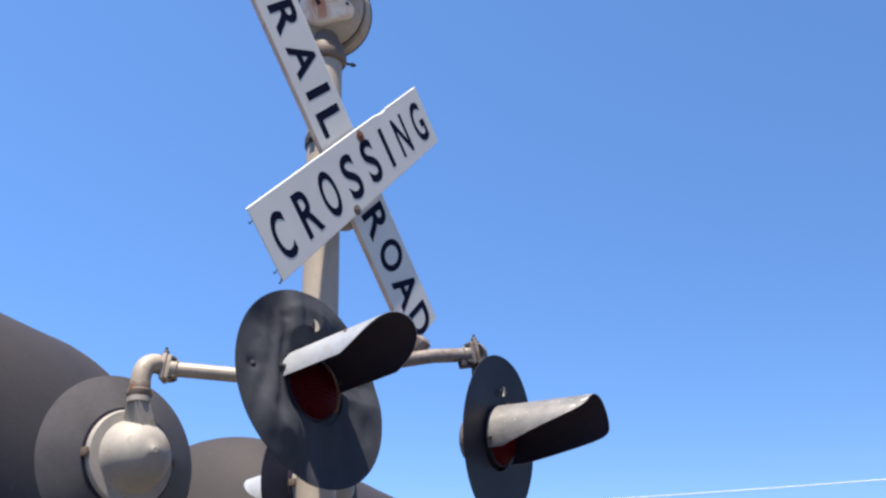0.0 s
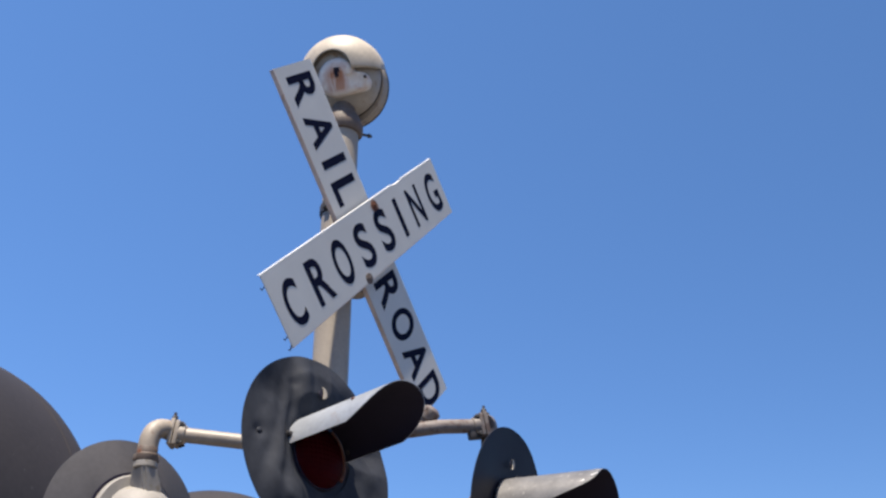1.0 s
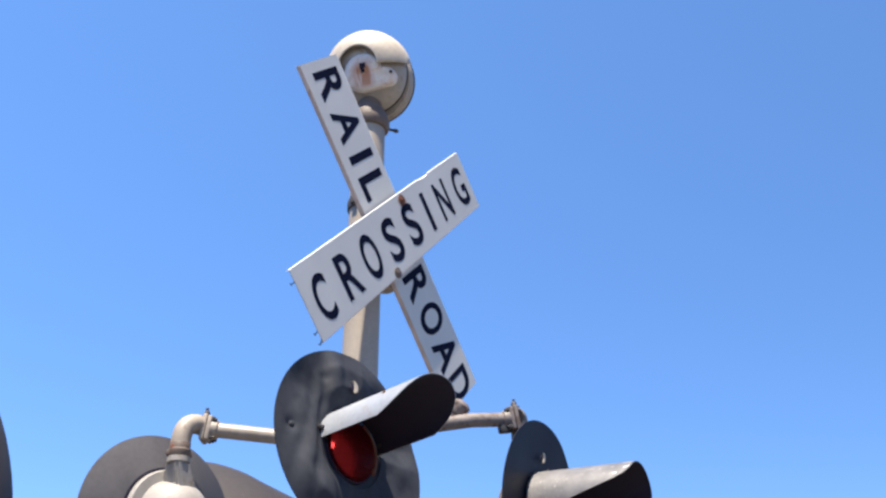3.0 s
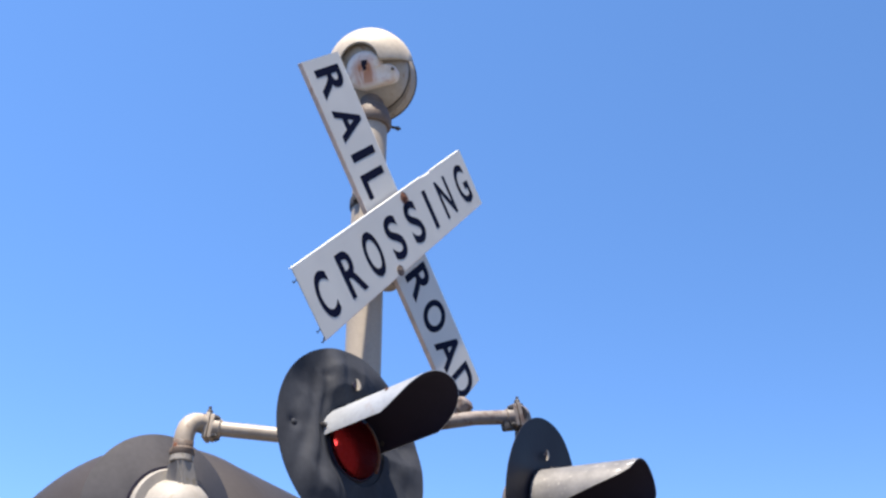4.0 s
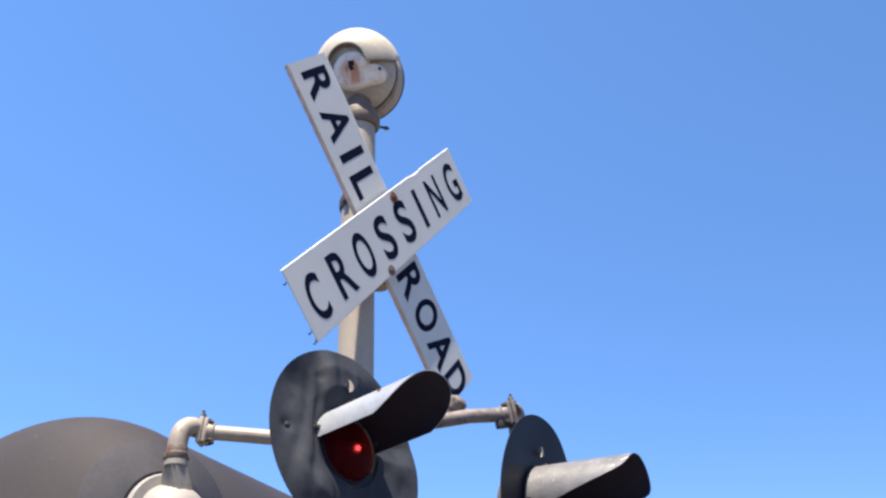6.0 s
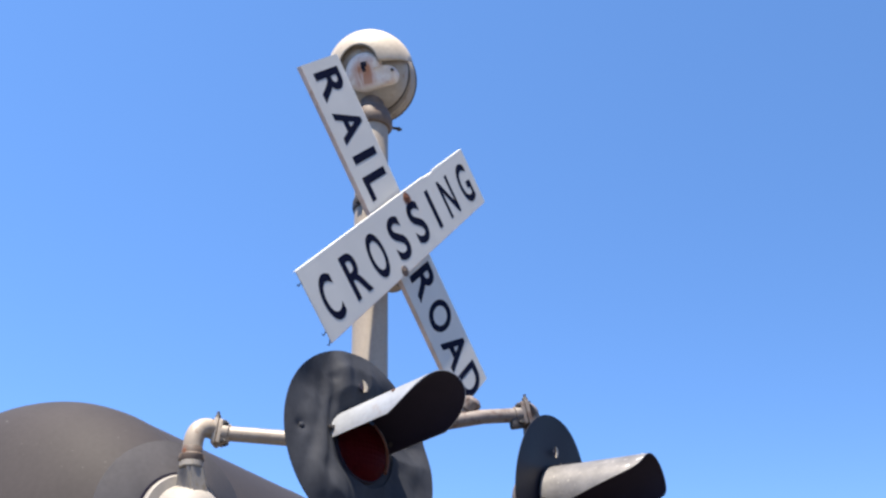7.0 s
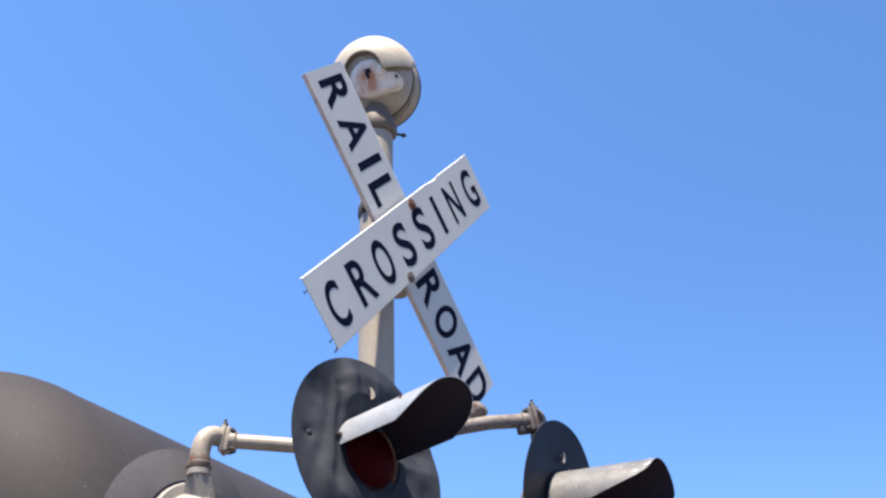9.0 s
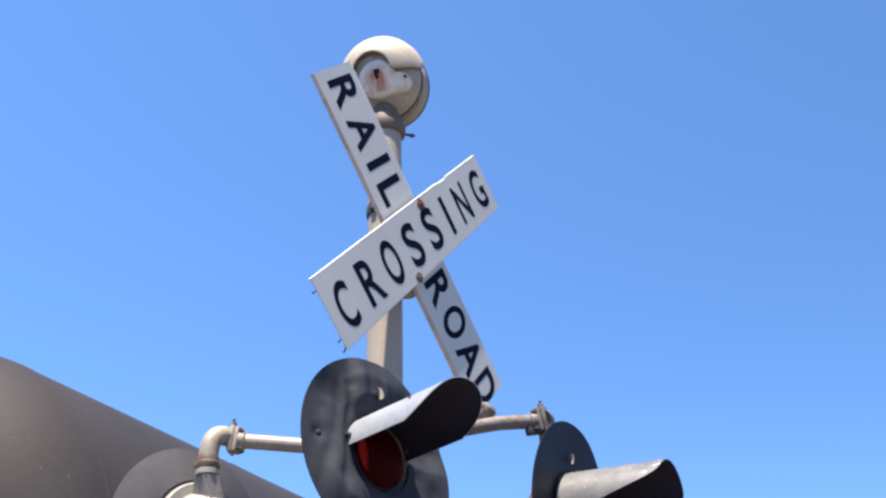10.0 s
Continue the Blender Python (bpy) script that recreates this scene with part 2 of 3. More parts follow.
def box(sx, sy, sz, m=None, bevel=0.003):
    bm = bmesh.new()
    bmesh.ops.create_cube(bm, size=1, matrix=Matrix.Diagonal((sx, sy, sz, 1)))
    if bevel:
        bmesh.ops.bevel(bm, geom=bm.edges[:], offset=bevel, segments=2, affect="EDGES", profile=0.6)
    return put(bm, m) if m is not None else bm


def join(*bms):
    out = bmesh.new()
    for b in bms:
        me = bpy.data.meshes.new("tmp")
        b.to_mesh(me)
        b.free()
        out.from_mesh(me)
        bpy.data.meshes.remove(me)
    return out


def nut(r, h, m):
    """A hexagonal bolt head with a short stud."""
    return put(join(lathe([(0, 0), (r, 0), (r, h * 0.8), (r * 0.8, h), (0, h)], 6), lathe([(0, h), (r * 0.5, h), (r * 0.5, h * 1.6), (0, h * 1.65)], 8)), m)


def thing(name, m, label, category, group="", kind=""):
    e = new(name)
    e.matrix_basis = m
    return tagged(e, label, category, group, kind)


def aim(p, d):
    """A pose at p whose z points along d."""
    return Matrix.Translation(p) @ Vector(d).to_track_quat("Z", "Y").to_matrix().to_4x4()


# ---------------------------------------------------------------- ground and track
GROUND_Z = -0.12
TRACK_TURN, TRACK_OFF = 0.292, 3.62
TD = Vector((math.cos(TRACK_TURN), math.sin(TRACK_TURN), 0))
TN = Vector((-math.sin(TRACK_TURN), math.cos(TRACK_TURN), 0))
TRACK = Matrix(((TD.x, TN.x, 0, TN.x * TRACK_OFF), (TD.y, TN.y, 0, TN.y * TRACK_OFF), (0, 0, 1, 0), (0, 0, 0, 1)))

bm = bmesh.new()
bmesh.ops.create_grid(bm, x_segments=60, y_segments=60, size=1500)
for v in bm.verts:
    v.co.z = GROUND_Z - 0.02 * (noise.noise(v.co * 0.01) + 1)
tagged(part("ground", bm, M_ground), "dry brown gravel ground beside the railway track", "ground", kind="structure")

bm = bmesh.new()
prof = [(-2.4, GROUND_Z - 0.05), (-1.6, -0.02), (1.6, -0.02), (2.4, GROUND_Z - 0.05)]
ends = [[bm.verts.new((x, y, z)) for y, z in prof] for x in (-80, 80)]
for k in range(4):
    bm.faces.new((ends[0][k], ends[0][(k + 1) % 4], ends[1][(k + 1) % 4], ends[1][k]))
ballast = part("track_bed", bm, M_ballast, m=TRACK)
tagged(ballast, "grey crushed stone ballast bed under the rails", "track bed", kind="structure")
for side in (-0.7175, 0.7175):
    rail = join(box(160, 0.07, 0.035, Matrix.Translation((0, side, 0.135)), 0.006), box(160, 0.018, 0.11, Matrix.Translation((0, side, 0.07)), 0), box(160, 0.14, 0.02, Matrix.Translation((0, side, 0.0)), 0.003))
    tagged(part("rail", rail, M_rail, m=TRACK), "worn brown steel railway rail", "rail", "rails of the track", "structure")


# ---------------------------------------------------------------- tank cars
TANK_R, TANK_TOP, HEAD, BARREL = 1.5, 3.838, 0.816, 15.0


def wheelset():
    prof = [(0, -0.05), (0.43, -0.05), (0.455, -0.035), (0.455, 0.05), (0.49, 0.06), (0.49, 0.085), (0.38, 0.085), (0.12, 0.03), (0, 0.03)]
    w = [lathe(prof, 28, Matrix.Translation((0, s * 0.76, 0)) @ pose(0, 0, 0, 90 * s)) for s in (-1, 1)]
    axle = tube([(0, -0.9, 0), (0, 0.9, 0)], 0.075, 12)
    return join(axle, *w)


def tank_car(label):
    """Origin on the rails, at the tip of the near head; the barrel runs along +x."""
    car = thing("tank_car", TRACK, label, "tank car", "tank cars of the passing train")
    zc = TANK_TOP - TANK_R
    prof = []
    for k in range(25):
        a = math.pi / 2 * k / 24
        prof.append((TANK_R * math.sin(a), HEAD - HEAD * math.cos(a)))
    full = prof + [(TANK_R, HEAD + BARREL * k / 8) for k in range(1, 8)] + [(r, 2 * HEAD + BARREL - z) for r, z in reversed(prof)]
    turn = pose(0, 0, zc, 0, 90, 0)
    part("tank_shell", lathe(full, 96, turn), M_tank, car, "dull black steel barrel with domed heads")
    for x in [HEAD + 0.04 + BARREL * k / 6 * 0.995 for k in range(7)]:
        ring = lathe([(TANK_R + dr, x + dx) for dr, dx in ((-0.004, -0.022), (0.004, -0.009), (0.004, 0.009), (-0.004, 0.022))], 96, turn)
        part("weld_seam", ring, M_tank, car)
    for x in (2.4, BARREL + 2 * HEAD - 2.4):
        saddle = join(box(1.6, 1.6, 0.3, Matrix.Translation((x, 0, zc - TANK_R - 0.02)), 0.02), box(0.5, 2.6, 0.14, Matrix.Translation((x, 0, zc - TANK_R + 0.1)), 0.02))
        part("bolster", saddle, M_steel, car)
        bogie = join(*[tube([(x - 1.15, s, 0.60), (x - 0.4, s, 0.52), (x, s, 0.42), (x + 0.4, s, 0.52), (x + 1.15, s, 0.60)], 0.10, 10) for s in (-0.98, 0.98)], *[tube([(x - 1.15, s, 0.62), (x - 0.35, s, 0.84), (x + 0.35, s, 0.84), (x + 1.15, s, 0.62)], 0.08, 10) for s in (-0.98, 0.98)], box(0.35, 2.0, 0.25, Matrix.Translation((x, 0, 0.68)), 0.02))
        part("bogie_frame", bogie, M_steel, car)
        for dx in (-0.85, 0.85):
            part("wheelset", wheelset(), M_rail, car, m=pose(x + dx, 0, 0.64))
    sill = box(BARREL + 2 * HEAD + 0.6, 0.5, 0.28, Matrix.Translation((BARREL / 2 + HEAD, 0, zc - TANK_R - 0.02)), 0.02)
    part("centre_sill", sill, M_steel, car)
    for x, s in ((-0.3, -1), (BARREL + 2 * HEAD + 0.3, 1)):
        part("coupler", join(box(0.7, 0.16, 0.16, Matrix.Translation((x + s * 0.3, 0, zc - TANK_R - 0.02)), 0.02), box(0.28, 0.3, 0.26, Matrix.Translation((x + s * 0.62, 0, zc - TANK_R - 0.02)), 0.05)), M_rail, car)
    return car


GAP = 2.225
car_front = tank_car("dull black railway tank car rolling away along the track")
car_rear = tank_car("dull black railway tank car following behind another")

# ---------------------------------------------------------------- signal mast
MX, MY = -0.047, -0.032
mast = thing("signal_mast", pose(MX, MY, 0), "cream painted steel signal mast on a concrete base", "signal mast")
part("pole", tube([(0, 0, z) for z in (GROUND_Z, 1.0, 2.0, 3.0, 3.62)], 0.0572, 48), M_pole, mast)
part("foundation", lathe([(0, GROUND_Z - 0.1), (0.30, GROUND_Z - 0.1), (0.30, GROUND_Z + 0.08), (0.28, GROUND_Z + 0.1), (0, GROUND_Z + 0.1)], 32), M_concrete, mast)
part("base_flange", lathe([(0.0572, GROUND_Z + 0.1), (0.15, GROUND_Z + 0.1), (0.15, GROUND_Z + 0.14), (0.08, GROUND_Z + 0.2), (0.0572, GROUND_Z + 0.3)], 32), M_pole, mast)

HUB_Z = 2.45
part("hub", lathe([(0.0572, HUB_Z - 0.10), (0.08, HUB_Z - 0.095), (0.085, HUB_Z - 0.06), (0.085, HUB_Z + 0.06), (0.08, HUB_Z + 0.095), (0.0572, HUB_Z + 0.10)], 32), M_pipe, mast)


def lamp_arm(flange, elbow_x, elbow_y, drop, mt, bow=0.0, sag=0.0):
    """An arm from the hub out to a bolted flange, and an elbow that turns down into the lamp's neck."""
    f = Vector(flange) - Vector((MX, MY, 0))
    elbow_x, elbow_y = elbow_x - MX, elbow_y - MY
    d = Vector((f.x, f.y, 0)).normalized()
    start = Vector((d.x * 0.06, d.y * 0.06, HUB_Z - sag))
    along = (f - start).normalized()
    part("arm", tube([start, start + (f - start) * 0.35 + Vector((0, 0, 0.5 * bow)), start + (f - start) * 0.7 + Vector((0, 0, bow)), f], 0.0225, 24), mt, mast)
    # dark block added to stand for the shaded underside of the flange
    if bow:
        part("arm_underside", put(box(0.060, 0.040, 0.034, None, 0.008), aim(f - along * 0.008 - Vector((0, 0, 0.022)), along) @ pose(0, 0, 0, 0, 90, 0)), M_dark, mast, "dark block standing in for shade under the flange")
    part("arm_collar", lathe([(0.0225, -0.026), (0.028, -0.022), (0.031, -0.008), (0.031, 0.0)], 24, aim(f, along)), mt, mast)
    # two cast plates bolted face to face, taller than wide
    flat_on = aim(f, along)
    rise = (flat_on.inverted().to_3x3() @ Vector((0, 0, 1))).normalized()
    upright = flat_on @ Matrix.Rotation(math.atan2(rise.y, rise.x), 4, "Z")
    for x, h, w in ((0.002, 0.074, 0.062), (0.0165, 0.080, 0.066)):
        part("flange", box(h, w, 0.0135, upright @ Matrix.Translation((0, 0, x)), 0.005), mt, mast, "rust-stained bolted pipe flange")
    for su in (-1, 1):
        for sv in (-1, 1):
            q = upright @ Matrix.Translation((su * 0.027, sv * 0.021, -0.004)) @ pose(0, 0, 0, 180)
            part("flange_bolt", nut(0.008, 0.010, q), M_dark, mast)
    part("flange_bolt", nut(0.0095, 0.017, aim(f + along * 0.016 + Vector((0, 0, 0.038)), (0, 0, 1))), M_dark, mast)
    part("flange_bolt", nut(0.008, 0.012, aim(f + along * 0.031 + Vector((0, 0, 0.022)), (0, 0, 1))), M_dark, mast)
    top = f + along * 0.022 + Vector((0, 0, 0.006))
    end = Vector((elbow_x, elbow_y, drop))
    corner = Vector((elbow_x, elbow_y, f.z + 0.019))
    part("elbow", tube(arc(top, corner + Vector((0, 0, -0.075)), corner + Vector((0, 0, 0.004)), 12) + [end], 0.029, 28), mt, mast)
    part("elbow_collar", lathe([(0.026, 0.05), (0.030, 0.045), (0.030, 0.028), (0.034, 0.024), (0.034, 0.008), (0.029, 0.0)], 24, Matrix.Translation(end)), M_browncast, mast)
    part("collar_ears", box(0.074, 0.026, 0.018, Matrix.Translation(end + Vector((0, 0, 0.015))) @ pose(0, 0, 0, 0, 0, -35), 0.005), M_browncast, mast)
    for k in range(2):
        part("collar_bolt", nut(0.008, 0.016, aim(end + Vector((0.026 * (1 - 2 * k), 0, 0.022)), (0, 0, 1))), M_rust, mast)


lamp_arm((-0.300, 0.333, 2.456), -0.385, 0.360, 2.352, M_pipe, sag=0.036)
lamp_arm((0.317, -0.357, 2.524), 0.360, -0.370, 2.375, M_rustpipe, 0.010)
lamp_arm((-0.400, -0.225, 2.460), -0.475, -0.240, 2.365, M_pipe)
lamp_arm((0.310, 0.230, 2.440), 0.395, 0.235, 2.340, M_pipe)
cap = join(lathe([(0.018, -0.09), (0.022, -0.03), (0.034, -0.02), (0.037, 0.0), (0.034, 0.02), (0.02, 0.03), (0, 0.032)], 24), *[box(0.008, 0.075, 0.012, pose(0, 0, 0.012, 0, 0, 45 * k), 0.002) for k in range(4)])
part("conduit_cap", put(put(cap, Matrix.Scale(0.82, 4)), pose(0.213 - MX, -0.235 - MY, 2.556, 40, 8, 0)), M_rustpipe, mast, "ribbed round cap of a conduit fitting")

# clamps that hold the sign
for z, y in ((3.235, 0), (2.985, 0)):
    part("sign_clamp", lathe([(0.0572, z - 0.020), (0.062, z - 0.019), (0.064, z - 0.012), (0.064, z + 0.012), (0.062, z + 0.019), (0.0572, z + 0.020)], 32), M_dark if z > 3.1 else M_pipe, mast)
    part("clamp_bracket", box(0.05 if z > 3.1 else 0.125, 0.058, 0.05, Matrix.Translation((-0.005 if z > 3.1 else 0.012, -0.072, z)), 0.006), M_dark if z > 3.1 else M_pipe, mast)
    part("clamp_ear", box(0.016, 0.022, 0.030, Matrix.Translation((-0.067, 0.0, z)), 0.004), M_dark if z > 3.1 else M_pipe, mast)
part("clamp_boss", lathe([(0, -0.03), (0.030, -0.026), (0.034, 0.0), (0.030, 0.024), (0, 0.028)], 24, pose(0.045, -0.055, 2.952)), M_pipe, mast)
part("pole_bolt", nut(0.010, 0.02, aim((-0.02, -0.055, 2.535), (-0.2, -1, 0.2))), M_dark, mast)

# ---------------------------------------------------------------- crossbuck sign
sign = thing("crossing_sign", pose(0, 0, 3.1), "white crossed boards with dark blue railroad crossing lettering", "crossing sign")
BL = 1.22


def letter_bm(ch, w, h, bold):
    c = bpy.data.curves.new("letter", "FONT")
    c.body, c.size, c.offset, c.extrude = ch, 1.0, bold, 0.0
    c.resolution_u = 6
    ob = bpy.data.objects.new("letter", c)
    scene.collection.objects.link(ob)
    me = bpy.data.meshes.new_from_object(ob.evaluated_get(bpy.context.evaluated_depsgraph_get()))
    b = bmesh.new()
    b.from_mesh(me)
    bpy.data.meshes.remove(me)
    bpy.data.objects.remove(ob)
    bpy.data.curves.remove(c)
    xs, ys = [v.co.x for v in b.verts], [v.co.y for v in b.verts]
    cx, cy = (min(xs) + max(xs)) / 2, (min(ys) + max(ys)) / 2
    sx, sy = w / (max(xs) - min(xs)), h / (max(ys) - min(ys))
    for v in b.verts:
        x, y = (v.co.x - cx) * sx, (v.co.y - cy) * sy
        v.co = (x, 0, y)
    ext = bmesh.ops.extrude_face_region(b, geom=b.faces[:])
    for v in ext["geom"]:
        if isinstance(v, bmesh.types.BMVert):
            v.co.y -= 0.0003
    return b


def sign_board(angle, cx, face_y, letters, dent, BW, lift, BD, trim=(0.0, 0.0), bold=0.019):
    """A sheet-steel board, its long edges folded back, lettered along its length."""
    m = Matrix.Translation((cx, face_y, 0)) @ pose(0, 0, 0, 0, -angle, 0) @ Matrix.Translation((0, 0, lift))
    nx, nz = 60, 10
    u0, u1 = -BL / 2 + trim[0], BL / 2 + trim[1]
    b = bmesh.new()
    grid = []
    for i in range(nx + 1):
        row = []
        for j in range(nz + 1):
            u, v = u0 + (u1 - u0) * i / nx, (j / nz - 0.5) * BW
            if dent and 0.25 < u < 0.345 and j == nz:
                v -= 0.0035 * math.sin((u - 0.25) / 0.095 * math.pi)
            row.append(b.verts.new((u, 0.0, v)))
        grid.append(row)
    for i in range(nx):
        for j in range(nz):
            b.faces.new((grid[i][j], grid[i + 1][j], grid[i + 1][j + 1], grid[i][j + 1]))
    ext = bmesh.ops.extrude_face_region(b, geom=b.faces[:])
    for v in ext["geom"]:
        if isinstance(v, bmesh.types.BMVert):
            v.co.y += 0.0025
    board = part("board", b, M_sheet, sign, m=m)
    # lower folded edge tan with browner spots, upper edge white
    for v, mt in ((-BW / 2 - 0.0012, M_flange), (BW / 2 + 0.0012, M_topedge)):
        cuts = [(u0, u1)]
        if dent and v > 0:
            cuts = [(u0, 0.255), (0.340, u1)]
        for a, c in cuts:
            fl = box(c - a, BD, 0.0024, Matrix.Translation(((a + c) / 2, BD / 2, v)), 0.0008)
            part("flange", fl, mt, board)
        if len(cuts) > 1:
            part("flange", put(box(0.085, BD, 0.0024, None, 0.0008), Matrix.Translation((0.2975, BD / 2 + 0.004, v - 0.006)) @ pose(0, 0, 0, 24, 0, 0)), mt, board, "bent part of the folded edge")
    for ch, u, v, w, h in letters:
        part("letter", put(letter_bm(ch, w, h, bold), Matrix.Translation((u, -0.0002, v))), M_letter, board)
    return board


ROADS = [("R", -0.532, 0.006, 0.100, 0.149), ("A", -0.392, 0.006, 0.110, 0.149), ("I", -0.282, 0.006, 0.028, 0.149), ("L", -0.180, 0.006, 0.084, 0.149),
         ("R", 0.184, 0.010, 0.098, 0.149), ("O", 0.312, 0.009, 0.104, 0.151), ("A", 0.440, 0.008, 0.110, 0.149), ("D", 0.562, 0.006, 0.094, 0.149)]
CROSS = [("C", -0.512, -0.010, 0.080, 0.142), ("R", -0.354, -0.003, 0.098, 0.142), ("O", -0.209, -0.003, 0.096, 0.148), ("S", -0.055, -0.004, 0.090, 0.148),
         ("S", 0.095, -0.003, 0.090, 0.148), ("I", 0.227, -0.003, 0.026, 0.142), ("N", 0.364, -0.003, 0.092, 0.142), ("G", 0.520, -0.003, 0.094, 0.148)]
b_road = sign_board(-46.65, -0.0306, -0.140, ROADS, False, 0.223, 0.005, 0.016, (-0.008, 0.0), 0.027)
b_cross = sign_board(44.70, -0.0356, -0.169, CROSS, True, 0.221, -0.001, 0.010, (0.012, 0.0))
for z in (0.127, -0.150):
    part("bolt", join(nut(0.0125, 0.004, aim((-0.029 - 0.013 * (z < 0), -0.1695, z), (0, -1, 0))), lathe([(0, 0), (0.018, 0), (0.018, 0.003), (0, 0.003)], 16, aim((-0.029 - 0.013 * (z < 0), -0.169, z), (0, -1, 0)))), M_rust if z > 0 else M_browncast, sign, "rusty bolt head with washer")
b = bmesh.new()
rim = []
for k in range(18):
    a = 2 * math.pi * k / 18
    q = 0.025 * (1 + 0.45 * noise.noise(Vector((math.cos(a) * 1.6, math.sin(a) * 1.6, 5.0))))
    rim.append((-0.027 + q * 1.15 * math.cos(a), 0.124 + q * 0.9 * math.sin(a)))
b.faces.new([b.verts.new((x, -0.1691, z)) for x, z in rim])
part("rust_stain", b, M_stain, sign, "brown rust bleeding round a bolt")
for v, ln, tilt in ((0.075, 0.016, 35), (-0.078, 0.016, 30), (-0.106, 0.017, 10)):
    w = tube([(0.01, 0, 0), (-ln * 0.4, -0.001, 0.001), (-ln * 0.75, 0.001, -0.001), (-ln * 0.8, 0.001, 0.006)], 0.0017, 8)
    part("wire_end", put(w, Matrix.Translation((-BL / 2 + 0.012, 0.005, v)) @ pose(0, 0, 0, 0, -45 + tilt, 0)), M_dark, b_cross, "short bent dark wire")

# ---------------------------------------------------------------- bell
bell = thing("crossing_bell", pose(MX, MY, 3.66), "cream painted round crossing bell with rust-streaked boss", "bell")
# collar coloured darker than the pole, carrying the shade under the bell
part("collar", lathe([(0.0572, -0.112), (0.066, -0.110), (0.073, -0.100), (0.073, -0.076), (0.066, -0.070), (0.065, -0.050), (0.058, -0.032), (0.045, -0.020), (0.040, 0.04), (0, 0.04)], 36), M_browncast, bell)
part("set_screw", join(tube([(0.055, -0.03, -0.080), (0.095, -0.058, -0.080)], 0.005, 8), nut(0.008, 0.010, aim((0.084, -0.050, -0.080), (1, -0.7, 0)))), M_dark, bell)
AXIS = Vector((-0.85, -0.31, -0.43)).normalized()
BELL_S, BELL_Z = 1.035, 0.132
BELL_AT = Vector((-0.009, 0.003, BELL_Z))
BELL_M = Matrix.Translation(BELL_AT) @ aim((0, 0, 0), AXIS) @ Matrix.Scale(BELL_S, 4)
R = 0.150
part("back_shell", lathe([(0, -0.170), (0.06, -0.166), (0.115, -0.145), (0.133, -0.115), (0.142, -0.088), (0.147, -0.076), (0.147, -0.070), (0.144, -0.066), (0.145, -0.022), (0.142, -0.018), (0, -0.018)], 56, Matrix.Translation((0.001, -0.001, -0.021)) @ BELL_M), M_pole, bell)
part("shell_rim", lathe([(0.142, -0.080), (0.1495, -0.077), (0.1495, -0.071), (0.142, -0.068)], 56, Matrix.Translation((0.001, -0.001, -0.021)) @ BELL_M), M_dark, bell)
part("gasket", lathe([(0, -0.024), (0.1415, -0.024), (0.1415, -0.006), (0, -0.006)], 56, BELL_M), M_dark, bell)
part("gong", lathe([(0.134, -0.006), (0.1405, 0.002), (0.139, 0.02), (0.131, 0.043), (0.112, 0.066), (0.085, 0.082), (0.05, 0.09), (0, 0.092)], 56, BELL_M), M_gong, bell)
# boss: a round cast plate with a rounded lobe at one side, its edge rolled over
BOSS_R, LOBE_R, LOBE_X = 0.069, 0.034, 0.080
rimline = [(BOSS_R * math.cos(radians(a)), BOSS_R * math.sin(radians(a))) for a in range(36, 292, 8)]
rimline += [(LOBE_X + LOBE_R * math.cos(radians(a)), -0.002 + LOBE_R * math.sin(radians(a))) for a in range(-68, 128, 12)]
b = bmesh.new()
levels = []
for inset, z in ((0.0, 0.060), (0.0, 0.092), (0.10, 0.102), (0.24, 0.1065), (0.6, 0.108)):
    levels.append([b.verts.new((x + ((0.1 * x) - x) * inset, y - y * inset, z - 0.22 * max(0.0, x - 0.045))) for x, y in rimline])
for lo_, hi_ in zip(levels, levels[1:]):
    for k in range(len(rimline)):
        j = (k + 1) % len(rimline)
        b.faces.new((lo_[k], lo_[j], hi_[j], hi_[k]))
b.faces.new(levels[-1])
part("boss", b, M_boss, bell, "white lobed boss streaked with rust", 50, BELL_M @ pose(0.006, -0.012, 0, 0, 0, -14))
part("lobe_screw", nut(0.006, 0.006, BELL_M @ Matrix.Translation((0.104, -0.020, 0.088))), M_dark, bell)
part("boss_hole", join(box(0.021, 0.018, 0.003, BELL_M @ Matrix.Translation((0.010, 0.012, 0.1085)), 0.001), box(0.013, 0.022, 0.003, BELL_M @ Matrix.Translation((0.008, -0.002, 0.1085)) @ pose(0, 0, 0, 0, 0, 15), 0.001)), M_black, bell)

# hood: a shell over the upper half with an arched cut round the boss
UPV = (Vector((0, 0, 1)) - AXIS * AXIS.z).normalized()
SIDE = UPV.cross(AXIS)
b = bmesh.new()
N, K = 72, 16
HR = 0.152
SH = []
for i in range(N + 1):
    x = -1 + 2 * i / N
    col = []
    arch = 0.072 * math.sqrt(max(0.0, 1 - ((x * HR + 0.008) / 0.070) ** 2)) if abs(x * HR + 0.008) < 0.070 else 0.0
    low = 0.012 + arch
    xx = x * HR * 0.995
    rim = math.sqrt(max(1e-9, HR ** 2 - xx ** 2))
    low = min(low, rim * 0.98)
    for k in range(K + 1):
        yy = low + (rim - low) * math.sin(math.pi / 2 * k / K)
        rr = min(1.0, math.hypot(xx, yy) / HR)
        zz = 0.018 + 0.098 * (1 - rr ** 2.4) ** 0.6
        col.append(b.verts.new(SIDE * xx + UPV * yy + AXIS * zz))
    tail = SIDE * xx + UPV * rim
    col.append(b.verts.new(tail * 1.01 + AXIS * -0.012))
    SH.append(col)
